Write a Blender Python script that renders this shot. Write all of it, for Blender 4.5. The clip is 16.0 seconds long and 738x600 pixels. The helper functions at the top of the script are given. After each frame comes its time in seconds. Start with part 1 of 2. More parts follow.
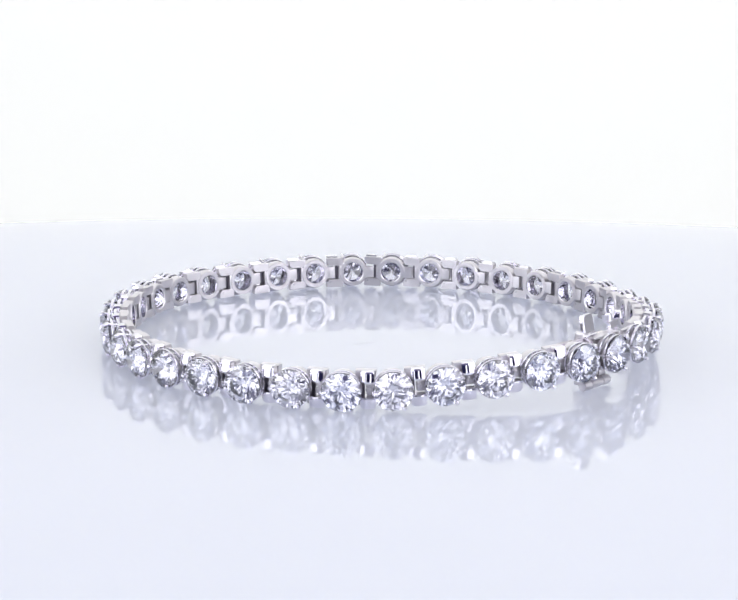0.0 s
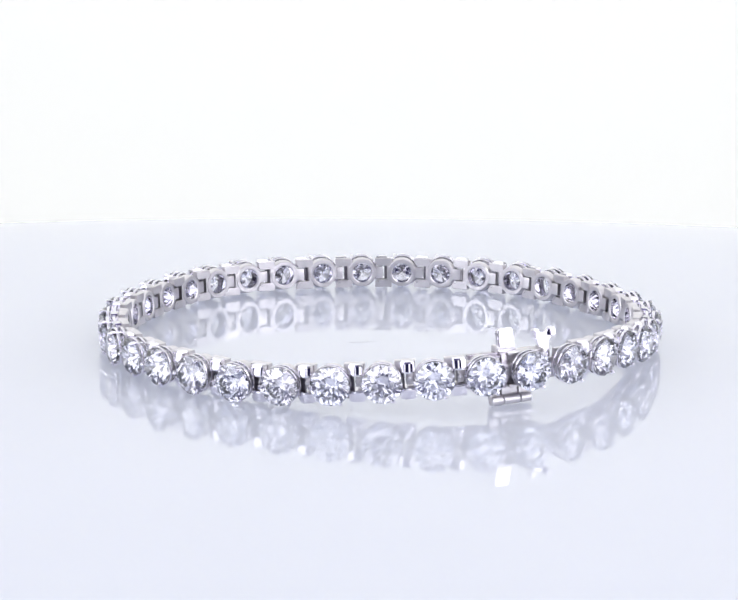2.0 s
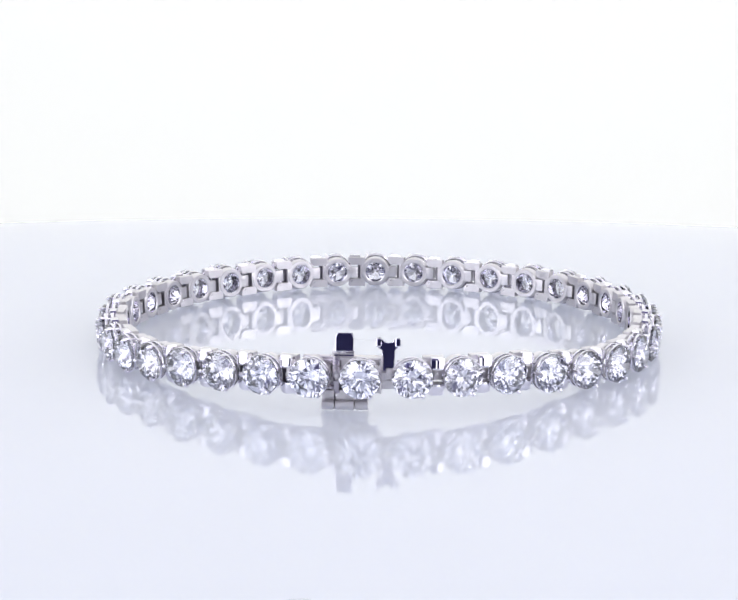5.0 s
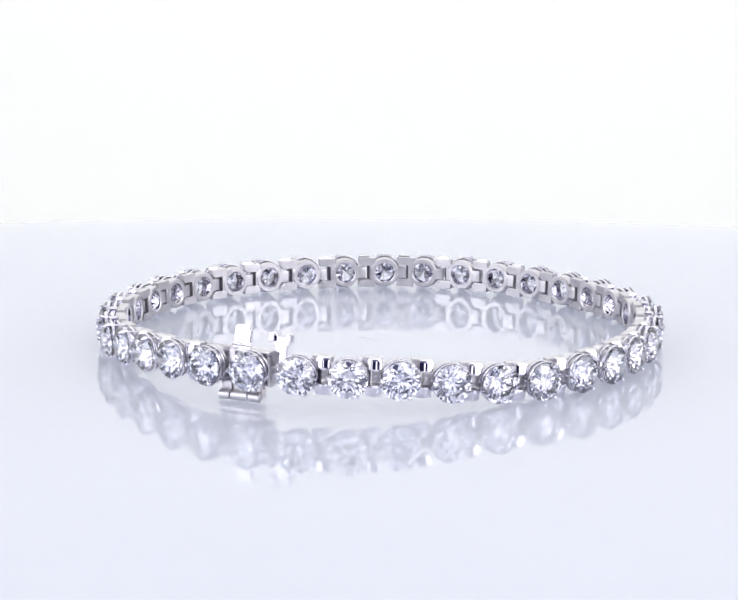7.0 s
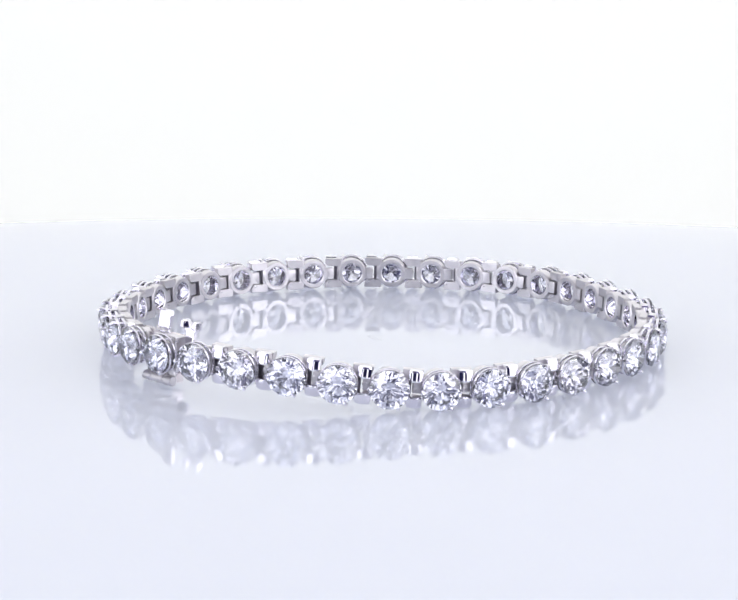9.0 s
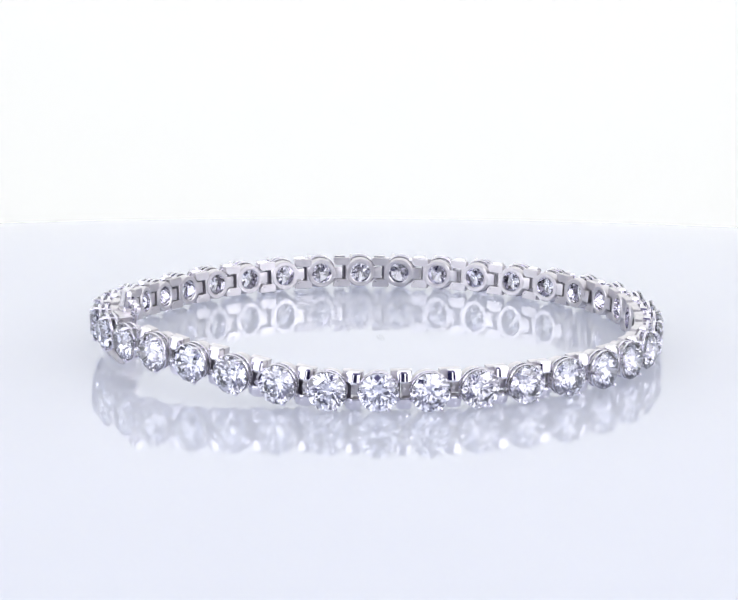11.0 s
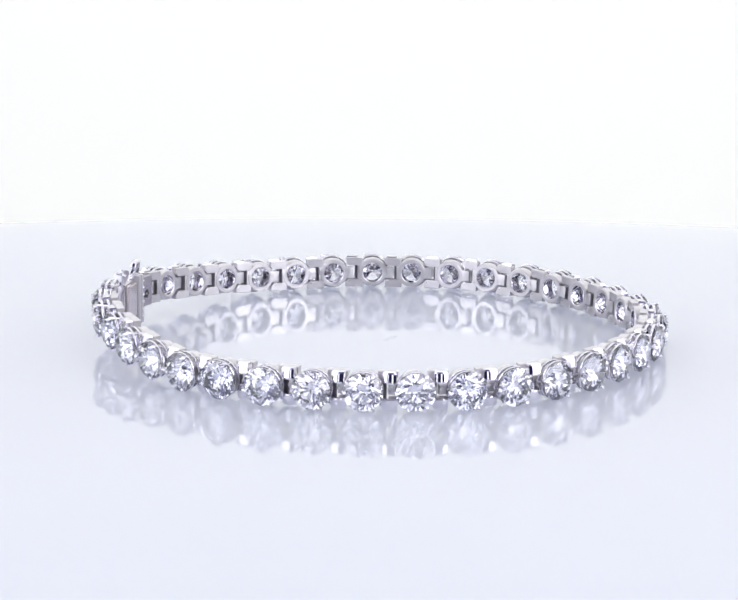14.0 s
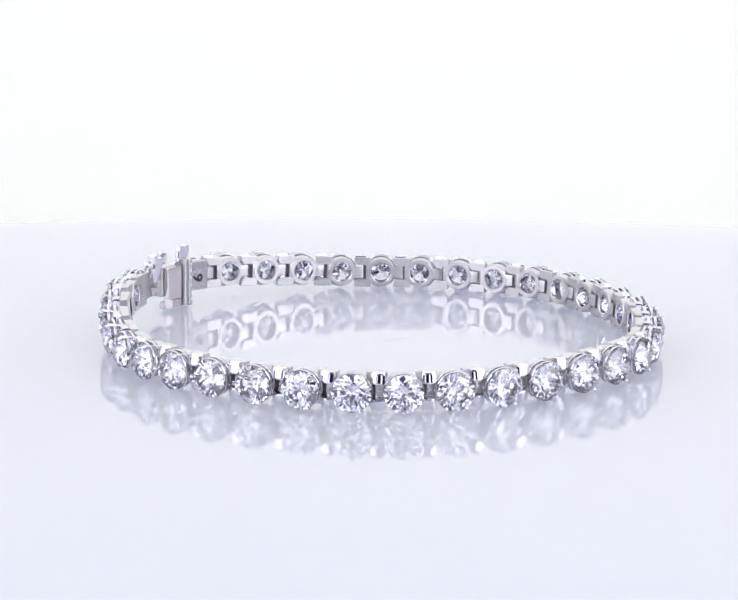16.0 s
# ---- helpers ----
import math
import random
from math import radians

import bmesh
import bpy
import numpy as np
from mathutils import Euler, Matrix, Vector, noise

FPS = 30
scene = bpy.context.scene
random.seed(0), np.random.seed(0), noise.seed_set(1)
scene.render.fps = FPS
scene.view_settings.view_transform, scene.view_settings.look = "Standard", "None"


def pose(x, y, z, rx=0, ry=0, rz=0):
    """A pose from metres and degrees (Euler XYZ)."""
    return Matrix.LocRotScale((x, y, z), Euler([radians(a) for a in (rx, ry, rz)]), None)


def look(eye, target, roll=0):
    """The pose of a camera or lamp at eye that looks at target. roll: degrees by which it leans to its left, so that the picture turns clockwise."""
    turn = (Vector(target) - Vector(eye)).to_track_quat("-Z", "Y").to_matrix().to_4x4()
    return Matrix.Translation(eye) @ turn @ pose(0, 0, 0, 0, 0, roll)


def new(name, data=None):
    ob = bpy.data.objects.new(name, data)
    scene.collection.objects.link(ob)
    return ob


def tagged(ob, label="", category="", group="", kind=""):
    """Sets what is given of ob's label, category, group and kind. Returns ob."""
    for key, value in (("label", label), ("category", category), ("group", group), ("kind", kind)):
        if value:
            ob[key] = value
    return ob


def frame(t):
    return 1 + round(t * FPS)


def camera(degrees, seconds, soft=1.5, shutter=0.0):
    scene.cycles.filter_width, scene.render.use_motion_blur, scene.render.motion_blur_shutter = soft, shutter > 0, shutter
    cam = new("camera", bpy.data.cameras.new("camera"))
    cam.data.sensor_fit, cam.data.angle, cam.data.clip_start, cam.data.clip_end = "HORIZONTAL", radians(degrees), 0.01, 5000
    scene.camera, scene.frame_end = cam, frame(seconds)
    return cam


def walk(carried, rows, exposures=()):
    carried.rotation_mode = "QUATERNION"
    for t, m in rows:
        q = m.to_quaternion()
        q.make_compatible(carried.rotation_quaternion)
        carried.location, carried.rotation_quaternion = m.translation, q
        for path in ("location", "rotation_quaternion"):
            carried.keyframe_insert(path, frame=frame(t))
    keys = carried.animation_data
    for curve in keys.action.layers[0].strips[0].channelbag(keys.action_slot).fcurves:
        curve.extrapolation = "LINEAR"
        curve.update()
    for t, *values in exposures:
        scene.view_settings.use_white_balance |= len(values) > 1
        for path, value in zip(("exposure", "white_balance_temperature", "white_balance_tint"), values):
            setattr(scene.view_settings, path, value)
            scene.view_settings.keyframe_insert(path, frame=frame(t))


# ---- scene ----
MM = 0.001
SPIN = [(0, 0.0), (0.5, -5.26), (1, -10.60), (1.5, -16.35), (2, -21.78), (2.5, -27.14), (3, -32.53), (3.5, -38.07),
        (4, -43.75), (6.5, -70.06), (7, -75.67), (7.5, -81.19), (8, -86.64), (8.5, -92.01), (9, -97.37), (9.5, -102.80),
        (10, -108.23), (12.5, -135.14), (13, -140.47), (13.5, -145.90), (14, -151.26), (14.5, -156.67), (15, -162.07),
        (15.5, -167.54), (16, -172.84)]

# ---- camera: stands still before the turntable ----
cam = camera(17.973, 16.0, soft=1.75)
EYE = Vector((0, -0.23523, 0.05553))
TILT, PAN = radians(12.257), radians(0.284)
AIM = Vector((-math.sin(PAN) * math.cos(TILT), math.cos(PAN) * math.cos(TILT), -math.sin(TILT)))
HOLD = look(EYE, EYE + AIM, 0.353)
walk(cam, [(0, HOLD), (16, HOLD)])

# ---- world and lights: a bright product studio ----
world = bpy.data.worlds.new("studio_air")
scene.world = world
world.use_nodes = True
bg = world.node_tree.nodes["Background"]
bg.inputs["Color"].default_value = (0.84, 0.83, 1.0, 1)
bg.inputs["Strength"].default_value = 0.25
scene.view_settings.exposure = 0.0


def softbox(name, eye, target, width, height, watts, colour):
    lamp = bpy.data.lights.new(name, "AREA")
    lamp.shape, lamp.size, lamp.size_y, lamp.energy, lamp.color = "RECTANGLE", width, height, watts, colour
    ob = new(name, lamp)
    ob.matrix_world = look(eye, target)
    return ob


softbox("overhead_softbox", (0.03, 0.27, 0.50), (0.01, 0.06, 0), 1.10, 0.66, 1.42, (0.97, 0.97, 1.0))
for side, tone, gain in ((-1, (0.93, 0.945, 1.0), 0.98), (1, (0.96, 0.955, 1.0), 1.08)):
    front = (10, 0.08, 0.15, 0.34, 0.13) if side > 0 else (19, 0.06, 0.11, 0.34, 0.13)
    for turn, wide, watts, tall, high in (front, (37, 0.208, 0.82, 0.64, 0.29), (54, 0.208, 0.84, 0.64, 0.29), (71, 0.208, 0.70, 0.64, 0.29),
                                          (88, 0.208, 0.48, 0.64, 0.29)):
        a = radians(turn)
        softbox("strip_softbox", (side * 0.56 * math.sin(a), -0.56 * math.cos(a), high), (0, 0, 0.03), wide, tall, watts * gain, tone)


# ---- materials ----
def material(name):
    m = bpy.data.materials.new(name)
    m.use_nodes = True
    n = m.node_tree.nodes
    n.clear()
    out = n.new("ShaderNodeOutputMaterial")
    return m, n, m.node_tree.links, out


def noise_node(n, l, scale, detail=4.0):
    co = n.new("ShaderNodeTexCoord")
    tx = n.new("ShaderNodeTexNoise")
    tx.inputs["Scale"].default_value, tx.inputs["Detail"].default_value = scale, detail
    l.new(co.outputs["Object"], tx.inputs["Vector"])
    return tx


def spread(n, l, source, low, high):
    r = n.new("ShaderNodeMapRange")
    r.inputs["To Min"].default_value, r.inputs["To Max"].default_value = low, high
    r.inputs["From Min"].default_value, r.inputs["From Max"].default_value = 0.3, 0.7
    l.new(source, r.inputs["Value"])
    return r.outputs["Result"]


def metal(name, colour, low, high, bump):
    m, n, l, out = material(name)
    p = n.new("ShaderNodeBsdfPrincipled")
    p.inputs["Base Color"].default_value = (*colour, 1)
    p.inputs["Metallic"].default_value = 1
    wide, fine = noise_node(n, l, 700), noise_node(n, l, 5000, 6)
    l.new(spread(n, l, wide.outputs["Fac"], low, high), p.inputs["Roughness"])
    b = n.new("ShaderNodeBump")
    b.inputs["Strength"].default_value, b.inputs["Distance"].default_value = bump, 0.00003
    l.new(fine.outputs["Fac"], b.inputs["Height"])
    l.new(b.outputs["Normal"], p.inputs["Normal"])
    l.new(p.outputs["BSDF"], out.inputs["Surface"])
    return m


def diamond_glass():
    """Clear diamond; each stone has a faint tint of its own."""
    m, n, l, out = material("cut_diamond")
    g, info, tint = n.new("ShaderNodeBsdfGlass"), n.new("ShaderNodeObjectInfo"), n.new("ShaderNodeMix")
    tint.data_type = "RGBA"
    tint.inputs["A"].default_value, tint.inputs["B"].default_value = (0.972, 0.970, 0.990, 1), (0.962, 0.967, 1, 1)
    l.new(info.outputs["Random"], tint.inputs["Factor"])
    l.new(tint.outputs["Result"], g.inputs["Color"])
    g.inputs["IOR"].default_value, g.inputs["Roughness"].default_value = 2.42, 0.008
    l.new(g.outputs["BSDF"], out.inputs["Surface"])
    return m


def acrylic():
    m, n, l, out = material("white_acrylic")
    p = n.new("ShaderNodeBsdfPrincipled")
    tint = n.new("ShaderNodeMix")
    tint.data_type = "RGBA"
    tint.inputs["A"].default_value, tint.inputs["B"].default_value = (0.650, 0.672, 0.738, 1), (0.675, 0.697, 0.763, 1)
    wide, fine = noise_node(n, l, 18), noise_node(n, l, 600)
    l.new(wide.outputs["Fac"], tint.inputs["Factor"])
    l.new(tint.outputs["Result"], p.inputs["Base Color"])
    l.new(spread(n, l, fine.outputs["Fac"], 0.016, 0.030), p.inputs["Roughness"])
    p.inputs["IOR"].default_value = 1.53
    p.inputs["Subsurface Weight"].default_value = 1.0
    p.inputs["Subsurface Radius"].default_value = (1.0, 1.0, 1.0)
    p.inputs["Subsurface Scale"].default_value = 0.04
    l.new(p.outputs["BSDF"], out.inputs["Surface"])
    return m


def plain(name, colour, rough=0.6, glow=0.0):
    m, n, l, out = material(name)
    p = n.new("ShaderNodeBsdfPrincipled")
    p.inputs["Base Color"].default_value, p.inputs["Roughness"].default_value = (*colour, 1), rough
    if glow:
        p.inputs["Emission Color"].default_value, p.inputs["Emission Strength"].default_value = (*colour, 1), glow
    l.new(p.outputs["BSDF"], out.inputs["Surface"])
    return m


GOLD = metal("polished_white_gold", (0.82, 0.80, 0.86), 0.02, 0.06, 0.035)
SATIN = metal("satin_white_gold", (0.68, 0.66, 0.68), 0.27, 0.42, 0.30)
# darker colour holds the dark reflection of the mark plate; also used on the post
SLATE = metal("darkened_brushed_gold", (0.46, 0.43, 0.48), 0.20, 0.32, 0.25)
# pinkish reflection on the safety flap, painted as a metal tint
ROSY = metal("rosy_reflection_gold", (0.80, 0.74, 0.76), 0.16, 0.28, 0.15)
# dark metal colour stands in for shade deep in the hinge slots
SLOT_SHADE = metal("slot_shade_gold", (0.16, 0.15, 0.175), 0.35, 0.5, 0.2)
INK = plain("engraved_black", (0.02, 0.02, 0.025), 0.5)


def thin_film():
    m, n, l, out = material("smeared_film")
    clear, haze, mix = n.new("ShaderNodeBsdfTransparent"), n.new("ShaderNodeBsdfDiffuse"), n.new("ShaderNodeMixShader")
    haze.inputs["Color"].default_value = (0.55, 0.56, 0.60, 1)
    patch = noise_node(n, l, 1500)
    l.new(spread(n, l, patch.outputs["Fac"], 0.03, 0.22), mix.inputs["Fac"])
    l.new(clear.outputs["BSDF"], mix.inputs[1])
    l.new(haze.outputs["BSDF"], mix.inputs[2])
    l.new(mix.outputs["Shader"], out.inputs["Surface"])
    return m


FILM = thin_film()
DIAMOND = diamond_glass()
ACRYLIC = acrylic()
# backdrop whiteness is partly emission, though it is no lamp
PAPER = plain("glowing_white_backdrop", (0.965, 0.975, 0.92), 0.9, 0.335)
DARK = plain("dark_curtain", (0.016, 0.015, 0.075), 0.9)
INDIGO = plain("indigo_studio_wall", (0.24, 0.22, 0.46), 0.9)
PALE = plain("pale_studio_wall", (0.69, 0.69, 0.71), 0.8)


# ---- mesh helpers ----
def part(name, bm, mat, parent=None, label="", smooth=None):
    me = bpy.data.meshes.new(name)
    bm.to_mesh(me)
    bm.free()
    return piece(name, me, mat, parent, label, smooth)


def piece(name, me, mat, parent=None, label="", smooth=None):
    if not me.materials:
        me.materials.append(mat)
        if smooth:
            me.shade_smooth()
            me.set_sharp_from_angle(angle=radians(smooth))
    ob = new(name, me)
    if parent:
        ob.parent = parent
    if label:
        tagged(ob, label)
    return ob


def add_box(bm, x0, x1, y0, y1, z0, z1, bevel=0.0, taper=1.0, slant=0.0):
    """A box, in millimetres; taper shrinks its outer (low y) face, slant leans that face inward towards its top."""
    made = bmesh.ops.create_cube(bm, size=1.0)["verts"]
    cx, cz = (x0 + x1) / 2, (z0 + z1) / 2
    for v in made:
        outer = v.co.y < 0
        k = taper if outer else 1.0
        v.co = Vector((cx + v.co.x * (x1 - x0) * k, y0 + slant * v.co.z if outer else y1, cz + v.co.z * (z1 - z0) * k)) * MM
    if bevel:
        edges = list({e for v in made for e in v.link_edges})
        bmesh.ops.bevel(bm, geom=edges, offset=bevel * MM, segments=2, profile=0.6, affect="EDGES")


def add_lathe(bm, profile, steps=28):
    """A closed profile of (radius, y) in millimetres, turned about the y axis."""
    rings = []
    for i in range(steps):
        a = 2 * math.pi * i / steps
        rings.append([bm.verts.new((r * math.cos(a) * MM, y * MM, r * math.sin(a) * MM)) for r, y in profile])
    for i in range(steps):
        a, b = rings[i], rings[(i + 1) % steps]
        for j in range(len(profile)):
            k = (j + 1) % len(profile)
            bm.faces.new((a[j], a[k], b[k], b[j]))
    bmesh.ops.recalc_face_normals(bm, faces=bm.faces[:])


def add_tube(bm, points, radii, steps=8):
    """A round tapered rod through points, in millimetres, with rounded ends."""
    pts = [Vector(p) * MM for p in points]
    rings = []
    for i, p in enumerate(pts):
        way = (pts[min(i + 1, len(pts) - 1)] - pts[max(i - 1, 0)]).normalized()
        side = way.orthogonal().normalized()
        other = way.cross(side)
        rings.append([bm.verts.new(p + (side * math.cos(2 * math.pi * j / steps) + other * math.sin(2 * math.pi * j / steps)) * radii[i] * MM)
                      for j in range(steps)])
    for a, b in zip(rings, rings[1:]):
        for j in range(steps):
            k = (j + 1) % steps
            bm.faces.new((a[j], a[k], b[k], b[j]))
    bm.faces.new(rings[0][::-1])
    bm.faces.new(rings[-1])
    bmesh.ops.recalc_face_normals(bm, faces=bm.faces[:])


def add_slab(bm, outline, y0, y1, bevel=0.08):
    """An outline of (x, z) in millimetres, made into a slab from y0 to y1 with softened edges."""
    front = [bm.verts.new((x * MM, y0 * MM, z * MM)) for x, z in outline]
    back = [bm.verts.new((x * MM, y1 * MM, z * MM)) for x, z in outline]
    n = len(outline)
    faces = [bm.faces.new(front), bm.faces.new(back[::-1])]
    for i in range(n):
        k = (i + 1) % n
        faces.append(bm.faces.new((front[i], back[i], back[k], front[k])))
    bmesh.ops.recalc_face_normals(bm, faces=bm.faces[:])
    rim = [e for f in faces[:2] for e in f.edges]
    bmesh.ops.bevel(bm, geom=rim, offset=bevel * MM, segments=2, profile=0.6, affect="EDGES")


# ---- setting: round acrylic table, backdrop, studio walls ----
def table():
    bm = bmesh.new()
    rim, top = 0.235, 0.0
    rings = []
    soft = 0.004
    edge = [(rim - soft + soft * math.sin(radians(9 * i)), top - soft + soft * math.cos(radians(9 * i))) for i in range(11)]
    for r, z in (*edge, (rim, top - 0.028), (rim - 0.0015, top - 0.030)):
        rings.append([bm.verts.new((r * math.cos(2 * math.pi * i / 240), -0.1595 + r * math.sin(2 * math.pi * i / 240), z)) for i in range(240)])
    for a, b in zip(rings, rings[1:]):
        for i in range(240):
            k = (i + 1) % 240
            bm.faces.new((a[i], b[i], b[k], a[k]))
    bm.faces.new(rings[0])
    bm.faces.new(rings[-1][::-1])
    bmesh.ops.recalc_face_normals(bm, faces=bm.faces[:])
    ob = part("tabletop", bm, ACRYLIC, smooth=30)
    tagged(ob, "glossy white acrylic round tabletop with a cool blue cast", "tabletop", kind="structure")


def sheet(name, corners, mat, label, thick=0.01):
    bm = bmesh.new()
    vs = [bm.verts.new(c) for c in corners]
    f = bm.faces.new(vs)
    bm.normal_update()
    back = bmesh.ops.extrude_face_region(bm, geom=[f])
    push = -f.normal * thick
    for v in back["geom"]:
        if isinstance(v, bmesh.types.BMVert):
            v.co += push
    bmesh.ops.recalc_face_normals(bm, faces=bm.faces[:])
    return tagged(part(name, bm, mat), label, "wall", kind="structure")


def studio():
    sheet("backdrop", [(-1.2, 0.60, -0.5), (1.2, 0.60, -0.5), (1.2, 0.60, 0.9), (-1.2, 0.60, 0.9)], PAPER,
          "plain white studio backdrop with an even glow of its own", 0.005)
    sheet("wall_behind_camera", [(-1.2, -1.0, -0.5), (-1.2, -1.0, 0.9), (1.2, -1.0, 0.9), (1.2, -1.0, -0.5)], INDIGO,
          "plain indigo studio wall behind the camera")
    sheet("curtain", [(-0.45, -0.86, -0.5), (-0.45, -0.86, 0.27), (0.45, -0.86, 0.27), (0.45, -0.86, -0.5)], DARK,
          "dark navy studio curtain hung behind the camera", 0.02)
    sheet("wall_left", [(-1.2, -1.0, -0.5), (-1.2, 0.6, -0.5), (-1.2, 0.6, 0.9), (-1.2, -1.0, 0.9)], PALE, "plain pale studio side wall")
    sheet("wall_right", [(1.2, -1.0, -0.5), (1.2, -1.0, 0.9), (1.2, 0.6, 0.9), (1.2, 0.6, -0.5)], PALE, "plain pale studio side wall")
    sheet("ceiling", [(-1.2, -1.0, 0.9), (-1.2, 0.6, 0.9), (1.2, 0.6, 0.9), (1.2, -1.0, 0.9)], PALE, "plain pale studio ceiling")
    sheet("floor", [(-1.2, -1.0, -0.5), (1.2, -1.0, -0.5), (1.2, 0.6, -0.5), (-1.2, 0.6, -0.5)], PALE, "plain pale studio floor")


table()
studio()

# ---- the bracelet ----
LINKS = 37
STONE = 1.86          # girdle radius, mm
LIFT = {-5: 0.13, -4: 0.48, -3: 0.84, -2: 1.16, -1: 1.36, 0: 1.50, 1: 1.48, 2: 1.39, 3: 1.13, 4: 0.65, 5: 0.22}
REST = 1.93           # stone's centre above the table, mm


def loop_radius(a):
    """The loop's slightly flattened outline, mm."""
    waves = ((0.088, -0.031), (-0.065, -0.222), (-0.010, -0.152), (-0.154, -0.127), (-0.042, 0.125), (-0.173, 0.069))
    return 28.20 + sum(c * math.cos((i + 1) * a) + d * math.sin((i + 1) * a) for i, (c, d) in enumerate(waves))


def loop_points():
    """Centres of the links, at even steps along the loop from the clasp on."""
    n = 3600
    first = radians(-39.09)
    ring = [first + 2 * math.pi * i / n for i in range(n + 1)]
    xy = [Vector((loop_radius(a) * math.cos(a), loop_radius(a) * math.sin(a), 0)) for a in ring]
    run = [0.0]
    for p, q in zip(xy, xy[1:]):
        run.append(run[-1] + (q - p).length)
    pts, j = [], 0
    for k in range(LINKS):
        goal = run[-1] * k / LINKS
        while run[j + 1] < goal:
            j += 1
        f = (goal - run[j]) / (run[j + 1] - run[j])
        p = xy[j].lerp(xy[j + 1], f)
        at = k if k < LINKS / 2 else k - LINKS
        pts.append(Vector((p.x, p.y, REST + LIFT.get(at, 0.0))) * MM)
    return pts


def brilliant(t, crown, pavilion, tip):
    """A round brilliant: table, stars, kites, halves, girdle and pavilion. Its table looks along -y."""
    bm = bmesh.new()
    u, w, g = math.tan(radians(crown)), math.tan(radians(pavilion)), 0.02
    half = math.cos(math.pi / 8)

    def at(r, a, up):
        return bm.verts.new((r * math.cos(a) * STONE * MM, -up * STONE * MM, r * math.sin(a) * STONE * MM))

    step = math.pi / 8
    tab = [at(t, 2 * i * step, g + u * (1 - t)) for i in range(8)]
    star = [at(0.80, (2 * i + 1) * step, g + u * (1 - 0.80 * half)) for i in range(8)]
    hi = [at(1, i * step, g) for i in range(16)]
    lo = [at(1, i * step, -g) for i in range(16)]
    low = [at(tip, (2 * i + 1) * step, -g - w * (1 - tip * half)) for i in range(8)]
    culet = at(0, 0, -g - w)
    bm.faces.new(tab)
    for i in range(8):
        k, m = (i + 1) % 8, (i - 1) % 8
        bm.faces.new((tab[i], star[i], tab[k]))
        bm.faces.new((tab[i], star[m], hi[2 * i], star[i]))
        bm.faces.new((star[i], hi[2 * i], hi[2 * i + 1]))
        bm.faces.new((star[i], hi[2 * i + 1], hi[(2 * i + 2) % 16]))
        bm.faces.new((culet, low[m], lo[2 * i], low[i]))
        bm.faces.new((low[i], lo[2 * i], lo[2 * i + 1]))
        bm.faces.new((low[i], lo[2 * i + 1], lo[(2 * i + 2) % 16]))
    for i in range(16):
        k = (i + 1) % 16
        bm.faces.new((hi[i], hi[k], lo[k], lo[i]))
    bmesh.ops.recalc_face_normals(bm, faces=bm.faces[:])
    return bm


def mesh_of(name, bm):
    me = bpy.data.meshes.new(name)
    bm.to_mesh(me)
    bm.free()
    return me


def prong_mesh():
    bm = bmesh.new()
    add_tube(bm, [(1.50, 1.50, 0), (1.62, 0.8, 0), (1.78, -0.02, 0), (1.87, -0.36, 0), (1.86, -0.58, 0), (1.70, -0.74, 0), (1.56, -0.73, 0)],
             [0.11, 0.11, 0.12, 0.17, 0.22, 0.21, 0.10])
    return mesh_of("prong", bm)


def add_bullnose(bm, x0, x1, front, back, z0, z1, bulge, slant=0.0, bevel=0.09):
    """A block whose outer face bulges across its width and leans by slant from its middle height, in millimetres."""
    steps = 6
    rows = []
    for z in (z0, z1):
        out = slant * (1 if z == z1 else -1)
        row = [bm.verts.new((x1 * MM, back * MM, z * MM)), bm.verts.new((x0 * MM, back * MM, z * MM))]
        for i in range(steps + 1):
            u = -1 + 2 * i / steps
            row.append(bm.verts.new(((x0 + (x1 - x0) * i / steps) * MM, (front + bulge * u * u + out) * MM, z * MM)))
        rows.append(row)
    low, high = rows
    caps = [bm.faces.new(low[::-1]), bm.faces.new(high)]
    n = len(low)
    for i in range(n):
        k = (i + 1) % n
        bm.faces.new((low[i], low[k], high[k], high[i]))
    bmesh.ops.recalc_face_normals(bm, faces=bm.faces[:])
    bmesh.ops.bevel(bm, geom=[e for f in caps for e in f.edges], offset=bevel * MM, segments=2, profile=0.6, affect="EDGES")


def lug_mesh(side):
    bm = bmesh.new()
    if side > 0:
        add_bullnose(bm, 1.72, 2.98, 0.30, 1.25, 0.70, 1.80, 0.13, 0.15, 0.20)
    else:
        add_bullnose(bm, 1.62, 3.06, 0.32, 1.40, -1.84, -0.68, 0.26, -0.10, 0.20)
    return mesh_of("lug", bm)


def hinge_plate_mesh(side):
    """One arm of the fork that holds the neighbour's tongue; its tip is cut on a slant."""
    bm = bmesh.new()
    add_slab(bm, [(1.15, 0.79 * side), (2.76, 0.79 * side), (3.04, 1.10 * side), (3.08, 1.66 * side), (1.15, 1.66 * side)], 1.30, 2.05, 0.04)
    return mesh_of("hinge_plate", bm)


def lean(bm, y, z, degrees):
    """Leans a part's top inward about the line at (y, z), mm."""
    bmesh.ops.rotate(bm, verts=bm.verts[:], cent=(0, y * MM, z * MM), matrix=Matrix.Rotation(radians(-degrees), 3, "X"))


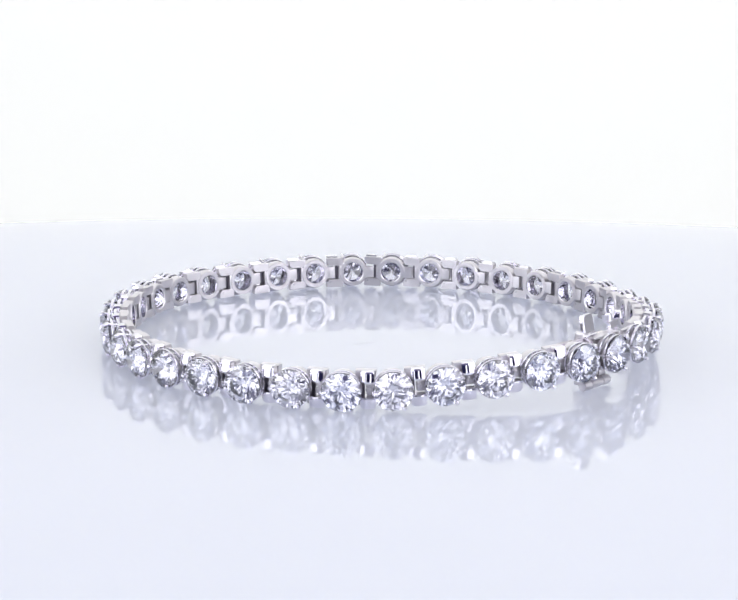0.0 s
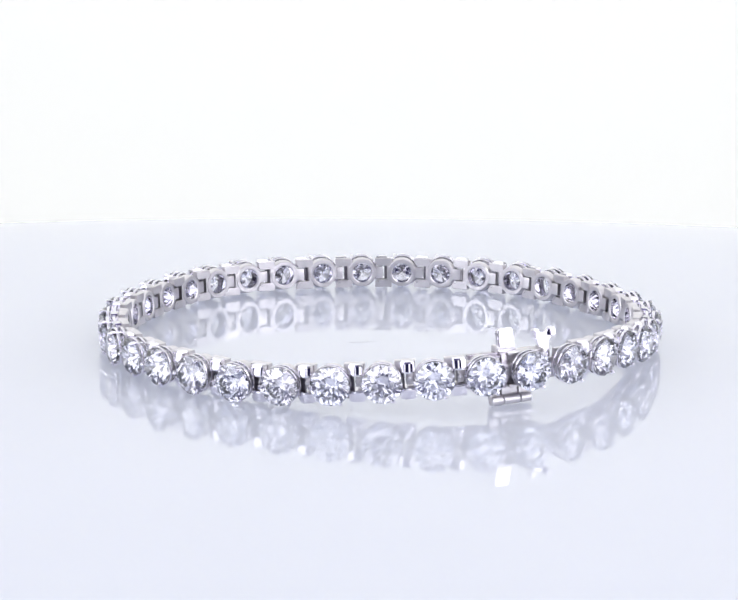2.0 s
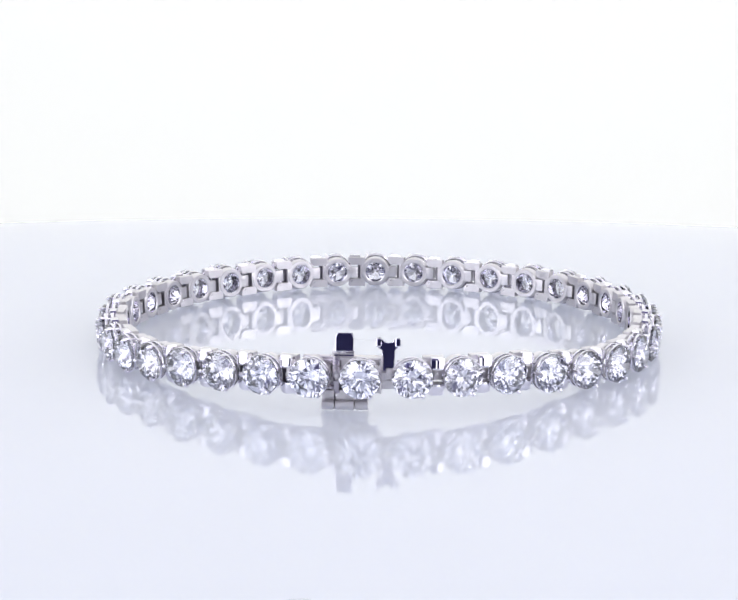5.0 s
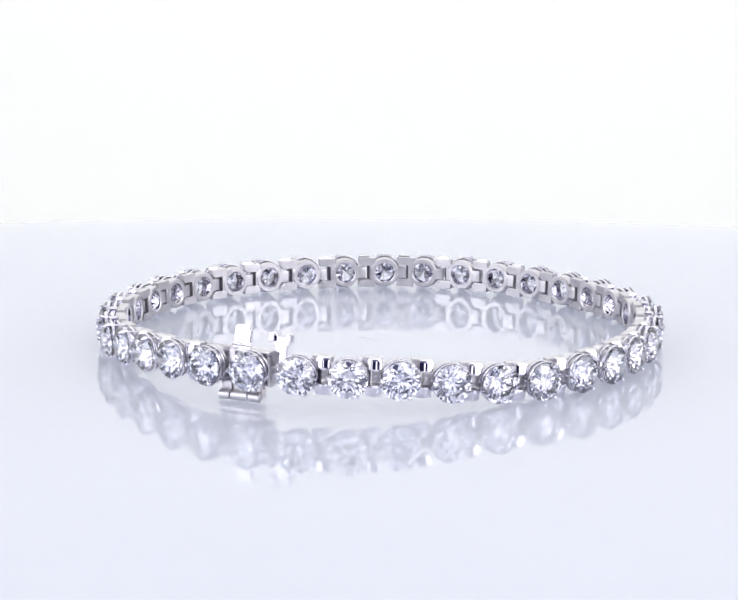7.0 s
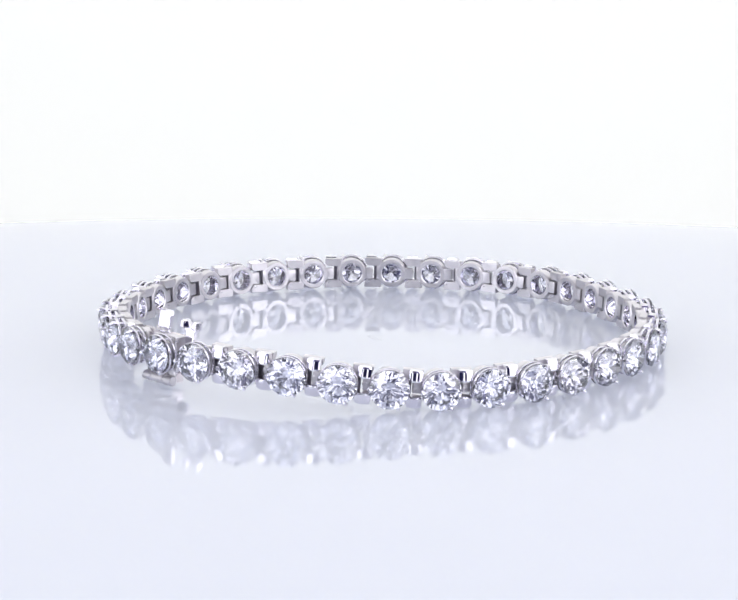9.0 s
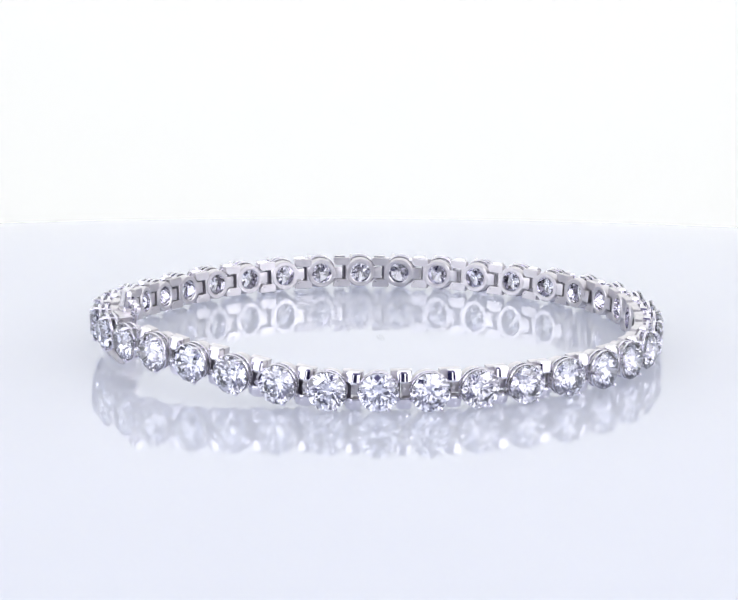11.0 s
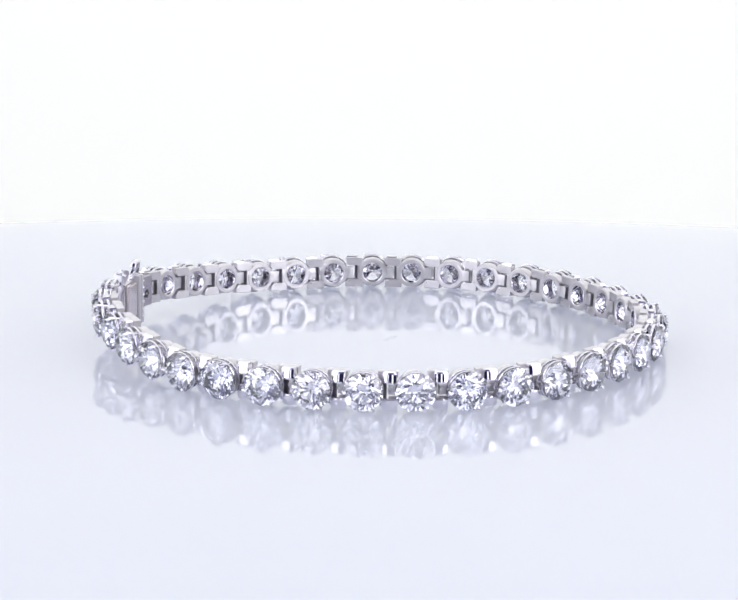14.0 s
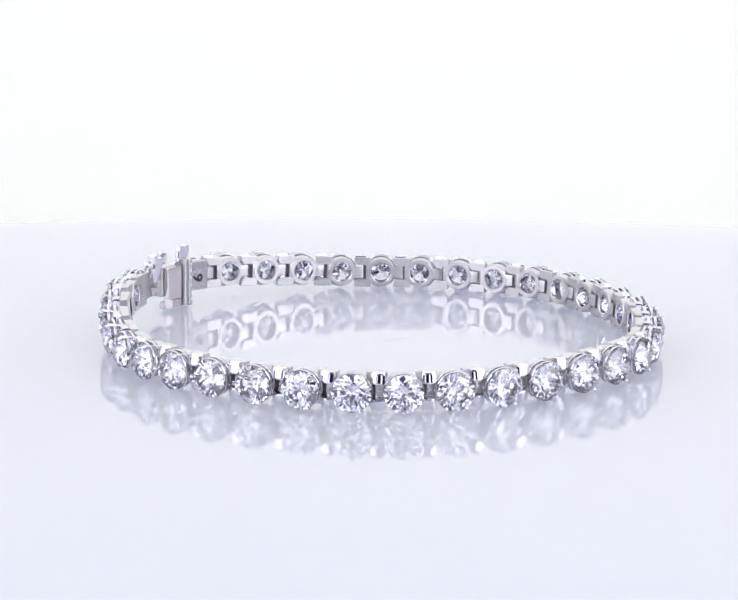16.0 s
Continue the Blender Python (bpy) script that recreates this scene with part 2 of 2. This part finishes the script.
def base_mesh():
    bm = bmesh.new()
    add_lathe(bm, [(1.10, 0.74), (1.22, 0.74), (1.34, 1.14), (1.64, 1.14), (1.68, 1.25), (1.60, 2.00), (1.52, 2.10), (1.20, 2.10), (1.10, 2.02)])
    add_box(bm, 1.45, 1.70, 1.35, 2.02, -0.80, 0.80, 0.02)
    bm.normal_update()
    for f in bm.faces:
        c = f.calc_center_median() / MM
        bored = math.hypot(c.x, c.z) < 1.25 and c.y < 2.0 and f.normal.x * c.x + f.normal.z * c.z < 0
        f.material_index = 1 if bored else 0
    me = mesh_of("base_ring", bm)
    me.materials.append(SATIN)
    me.materials.append(GOLD)
    me.shade_smooth()
    me.set_sharp_from_angle(angle=radians(24))
    return me


def hinge_block_mesh():
    """The block between the arms of the fork, seen only through the slots of the hinge; its colour holds their shade.
    """
    bm = bmesh.new()
    add_box(bm, 1.45, 2.02, 1.14, 1.50, -0.74, 0.74, 0.02)
    return mesh_of("hinge_block", bm)


def tongue_mesh():
    bm = bmesh.new()
    add_box(bm, -2.34, -1.40, 1.40, 2.05, -0.62, 0.62, 0.03)
    add_box(bm, -2.46, -1.5, 0.92, 1.45, -0.55, 0.55, 0.07)
    add_tube(bm, [(-2.28, 0.74, 0), (-2.28, 0.80, 0), (-2.28, 1.05, 0)], [0.16, 0.25, 0.25], 12)
    return mesh_of("tongue", bm)


def gallery_mesh():
    bm = bmesh.new()
    add_lathe(bm, [(1.70, 0.02), (1.76, -0.07), (1.86, -0.07), (1.91, 0.00), (1.89, 0.14), (1.82, 0.19), (1.70, 0.14)])
    add_lathe(bm, [(1.64, 0.66), (1.70, 0.60), (1.82, 0.60), (1.86, 0.66), (1.85, 0.80), (1.77, 0.86), (1.64, 0.82)])
    return mesh_of("gallery_ring", bm)


def blade_mesh():
    bm = bmesh.new()
    add_box(bm, -1.25, 1.55, 1.15, 1.55, -1.40, 1.40, 0.10)
    add_box(bm, -2.30, -1.10, 1.15, 1.45, -0.55, 0.55, 0.08)
    add_box(bm, 1.40, 1.84, 1.25, 1.75, -0.74, 0.74, 0.03)
    return mesh_of("blade", bm)


ME = {"blade": blade_mesh(), "prong": prong_mesh(), "upper_lug": lug_mesh(1), "lower_lug": lug_mesh(-1),
      "upper_plate": hinge_plate_mesh(1), "lower_plate": hinge_plate_mesh(-1), "base_ring": base_mesh(), "tongue": tongue_mesh(), "hinge_block": hinge_block_mesh(),
      "gallery_ring": gallery_mesh()}
# stones of slightly different cut: table width, crown and pavilion slopes, length of the lower halves
CUTS = [mesh_of("diamond", brilliant(*cut)) for cut in
        ((0.56, 34.5, 40.8, 0.22), (0.58, 33.6, 41.2, 0.26), (0.54, 35.2, 40.6, 0.20), (0.60, 33.0, 41.0, 0.24), (0.57, 34.8, 41.5, 0.18))]


def link(parent, m, number):
    """One link: base ring with its setting, stone, prongs, lugs and tongue. x along the chain, y inward, z up."""
    body = piece("link", ME["blade" if number == 1 else "base_ring"], SATIN, parent, smooth=24)
    body.matrix_local = m
    piece("gallery_ring", ME["gallery_ring"], GOLD, body, smooth=50)
    stone = piece("diamond", random.choice(CUTS), DIAMOND, body, "clear round brilliant-cut diamond")
    stone.matrix_local = pose(0, -0.35 * MM, 0, 0, random.uniform(0, 45), 0)
    for a in (180, 60, -60):
        p = piece("prong", ME["prong"], GOLD, body, smooth=60)
        p.matrix_local = pose(0, 0, 0, 0, -a, 0)
    if number not in (0, LINKS - 1):
        for side in ("upper_lug", "lower_lug"):
            piece("lug", ME[side], GOLD, body, smooth=12)
        piece("hinge_block", ME["hinge_block"], SLOT_SHADE, body, "hinge block coloured dark as the shade in its slots", 12)
        for side in ("upper_plate", "lower_plate"):
            piece("hinge_plate", ME[side], SATIN, body, smooth=12)
    if number != 1:
        piece("tongue", ME["tongue"], SATIN, body, smooth=24)
    return body


def clasp(parent, m, n):
    """Box clasp with fold-over safety lock, its raised tab and the forked thumb piece; m and n are the poses of the two links on it."""
    bm = bmesh.new()
    add_box(bm, -1.95, 1.75, 1.72, 2.25, -1.62, 1.62, 0.10)
    add_box(bm, -1.95, 1.75, 1.15, 1.80, 1.36, 1.60, 0.08)
    add_box(bm, -1.95, 1.75, 0.85, 1.80, -1.64, -1.36, 0.08)
    add_box(bm, 1.60, 1.86, 0.75, 2.20, -1.66, 1.70, 0.08)
    box = part("clasp_box", bm, SATIN, parent, "satin white gold clasp box", 12)
    box.matrix_local = m
    bm = bmesh.new()
    add_box(bm, -2.76, -2.08, 1.9, 3.0, -3.15, 2.15, 0.25)
    add_box(bm, -2.02, -1.42, 1.9, 2.92, -3.10, 2.10, 0.22)
    c = part("collar", bm, SATIN, box, smooth=12)
    bm = bmesh.new()
    add_box(bm, -2.66, -1.95, 1.12, 1.95, -0.28, 1.70, 0.10, 0.9, 0.5)
    add_box(bm, -2.60, -1.98, 1.02, 1.95, -1.9, -0.32, 0.10, 0.8, -0.5)
    add_tube(bm, [(-2.32, 0.84, 0.25), (-2.32, 0.90, 0.25), (-2.32, 1.3, 0.25)], [0.16, 0.25, 0.25], 12)
    part("hinge_post", bm, SLATE, box, "dim grey post with a round rivet", 24)
    for i in range(6):
        bm = bmesh.new()
        bmesh.ops.create_uvsphere(bm, u_segments=8, v_segments=6, radius=0.19 * MM)
        g = part("grain", bm, GOLD, c, smooth=60)
        g.matrix_local = pose(-2.42 * MM, 2.97 * MM, (-2.35 + 0.76 * i) * MM)
    bm = bmesh.new()
    add_slab(bm, [(-2.50, 1.9), (-0.78, 1.9), (-0.76, 3.2), (-0.84, 3.58), (-1.02, 3.72), (-2.22, 3.72), (-2.42, 3.58), (-2.50, 3.2)], 1.95, 2.5, 0.12)
    lean(bm, 2.2, 2.2, 11)
    part("safety_tab", bm, GOLD, box, "polished raised safety tab", 12)
    bm = bmesh.new()
    add_tube(bm, [(-2.58, 2.1, 1.98), (-2.52, 2.1, 1.98), (-0.74, 2.1, 1.98), (-0.68, 2.1, 1.98)], [0.10, 0.17, 0.17, 0.10], 10)
    add_tube(bm, [(-2.58, 1.95, 1.68), (-2.52, 1.95, 1.68), (-0.74, 1.95, 1.68), (-0.68, 1.95, 1.68)], [0.10, 0.20, 0.20, 0.10], 10)
    part("tab_ridge", bm, GOLD, box, smooth=24)
    for x0, x1 in ((-3.72, -2.52), (-2.46, -0.68), (-0.62, 0.58)):
        bm = bmesh.new()
        add_tube(bm, [(x0, 1.3, -2.86), (x0 + 0.07, 1.3, -2.86), (x1 - 0.07, 1.3, -2.86), (x1, 1.3, -2.86)], [0.38, 0.47, 0.47, 0.38], 16)
        add_box(bm, x0 + 0.05, x1 - 0.05, 1.50, 1.95, -2.80, -1.55, 0.06)
        part("hinge_knuckle", bm, SATIN, box, smooth=24)
    bm = bmesh.new()
    add_box(bm, -1.12, 1.45, 2.28, 2.75, -2.05, 1.55, 0.16)
    add_box(bm, -1.25, 0.55, 1.6, 2.6, -3.15, -2.1, 0.14)
    part("safety_flap", bm, ROSY, box, "folded safety flap, its rosy reflection put into the tint", 12)
    bm = bmesh.new()
    add_slab(bm, [(1.88, 0.1), (3.00, 0.1), (3.02, 1.6), (3.08, 2.10), (3.30, 2.30), (3.56, 2.42), (3.58, 3.10), (3.40, 3.32), (3.16, 3.30),
                  (2.78, 2.92), (2.44, 2.82), (2.10, 2.92), (1.72, 3.30), (1.48, 3.32), (1.30, 3.10), (1.32, 2.42), (1.58, 2.30), (1.80, 2.10),
                  (1.86, 1.6)], 1.95, 2.4, 0.08)
    for x in (1.30, 3.06):
        add_box(bm, x, x + 0.52, 1.50, 2.15, 2.42, 3.26, 0.14)
    lean(bm, 2.1, 2.0, 11)
    part("thumb_piece", bm, GOLD, box, "forked polished thumb piece", 12)
    bm = bmesh.new()
    add_box(bm, 1.55, 3.25, 1.25, 2.15, -1.35, -0.40, 0.12)
    add_box(bm, 1.70, 2.30, 1.10, 2.10, -0.45, 0.30, 0.10)
    part("catch", bm, SATIN, box, smooth=12)
    bm = bmesh.new()
    add_box(bm, -1.15, 2.15, 1.72, 2.35, -1.62, 1.62, 0.10)
    add_box(bm, -1.15, 2.15, 1.38, 1.80, 1.10, 1.40, 0.06)
    add_box(bm, -1.15, 2.15, 1.38, 1.80, -1.40, -1.10, 0.06)
    back = part("mark_plate", bm, SLATE, parent, "satin plate stamped with a small mark, its dark reflection put into the colour", 12)
    back.matrix_local = n
    cu = bpy.data.curves.new("stamp", "FONT")
    cu.body, cu.size, cu.extrude, cu.offset, cu.resolution_u = "6", 1.0, 0.003, 0.03, 6
    tmp = bpy.data.objects.new("stamp", cu)
    me = bpy.data.meshes.new_from_object(tmp)
    bpy.data.objects.remove(tmp)
    me.transform(Matrix.Scale(1.8 * MM, 4))
    ob = piece("stamp", me, INK, back, "black engraved number")
    ob.matrix_local = pose(-0.35 * MM, 2.354 * MM, -0.70 * MM, 90, 0, 180) @ pose(0, 0, 0, 0, 0, 90)


LEAN_AT = pose(0, 0.9 * MM, 0)      # the links lean outward about this line


def bracelet():
    base = tagged(new("tennis_bracelet"), "white gold tennis bracelet set with round brilliant diamonds, clasp closed", "bracelet")
    pts = loop_points()
    poses = []
    for k, p in enumerate(pts):
        x = (pts[(k + 1) % LINKS] - pts[k - 1]).normalized()
        y = Vector((0, 0, 1)).cross(x).normalized()
        z = x.cross(y)
        m = Matrix((x, y, z)).transposed().to_4x4()
        m.translation = p
        poses.append(m)
    for k, m in enumerate(poses):
        wobble = pose(0, random.uniform(-0.08, 0.08) * MM, 0, 3 + random.uniform(-1.2, 1.2), random.uniform(-1.2, 1.2), random.uniform(-2, 2))
        link(base, m @ LEAN_AT @ wobble @ LEAN_AT.inverted(), k)
    clasp(base, poses[0], poses[-1])
    return base


BRACELET = bracelet()


def smudge(x, y, length, width, turn, seed):
    """A faint dried smear on the acrylic, which turns with it: a thin film with an uneven rim. Its base lies at the turning axis."""
    rnd = random.Random(seed)
    bm = bmesh.new()
    c, s = math.cos(radians(turn)), math.sin(radians(turn))
    rim, top = [], []
    for i in range(26):
        a = 2 * math.pi * i / 26
        k = rnd.uniform(0.72, 1.1)
        u, v = length / 2 * math.cos(a) * k, width / 2 * math.sin(a) * k
        px, py = x + u * c - v * s, y + u * s + v * c
        rim.append(bm.verts.new((px * MM, py * MM, 0.005 * MM)))
        top.append(bm.verts.new(((x + (px - x) * 0.8) * MM, (y + (py - y) * 0.8) * MM, 0.03 * MM)))
    for i in range(26):
        k = (i + 1) % 26
        bm.faces.new((rim[i], rim[k], top[k], top[i]))
    bm.faces.new(top)
    ob = part("smudge", bm, FILM)
    return tagged(ob, "faint grey dried smudge on the white acrylic", "smudge", "smudges on the tabletop")


SMUDGES = [smudge(-1.6, -0.8, 3.2, 0.9, 35, 3), smudge(61.0, -52.0, 4.5, 1.2, 75, 5)]


# ---- what turns ----
def motions():
    for thing in (BRACELET, *SMUDGES):
        walk(thing, [(t, pose(0, 0, 0, 0, 0, a)) for t, a in SPIN])


motions()
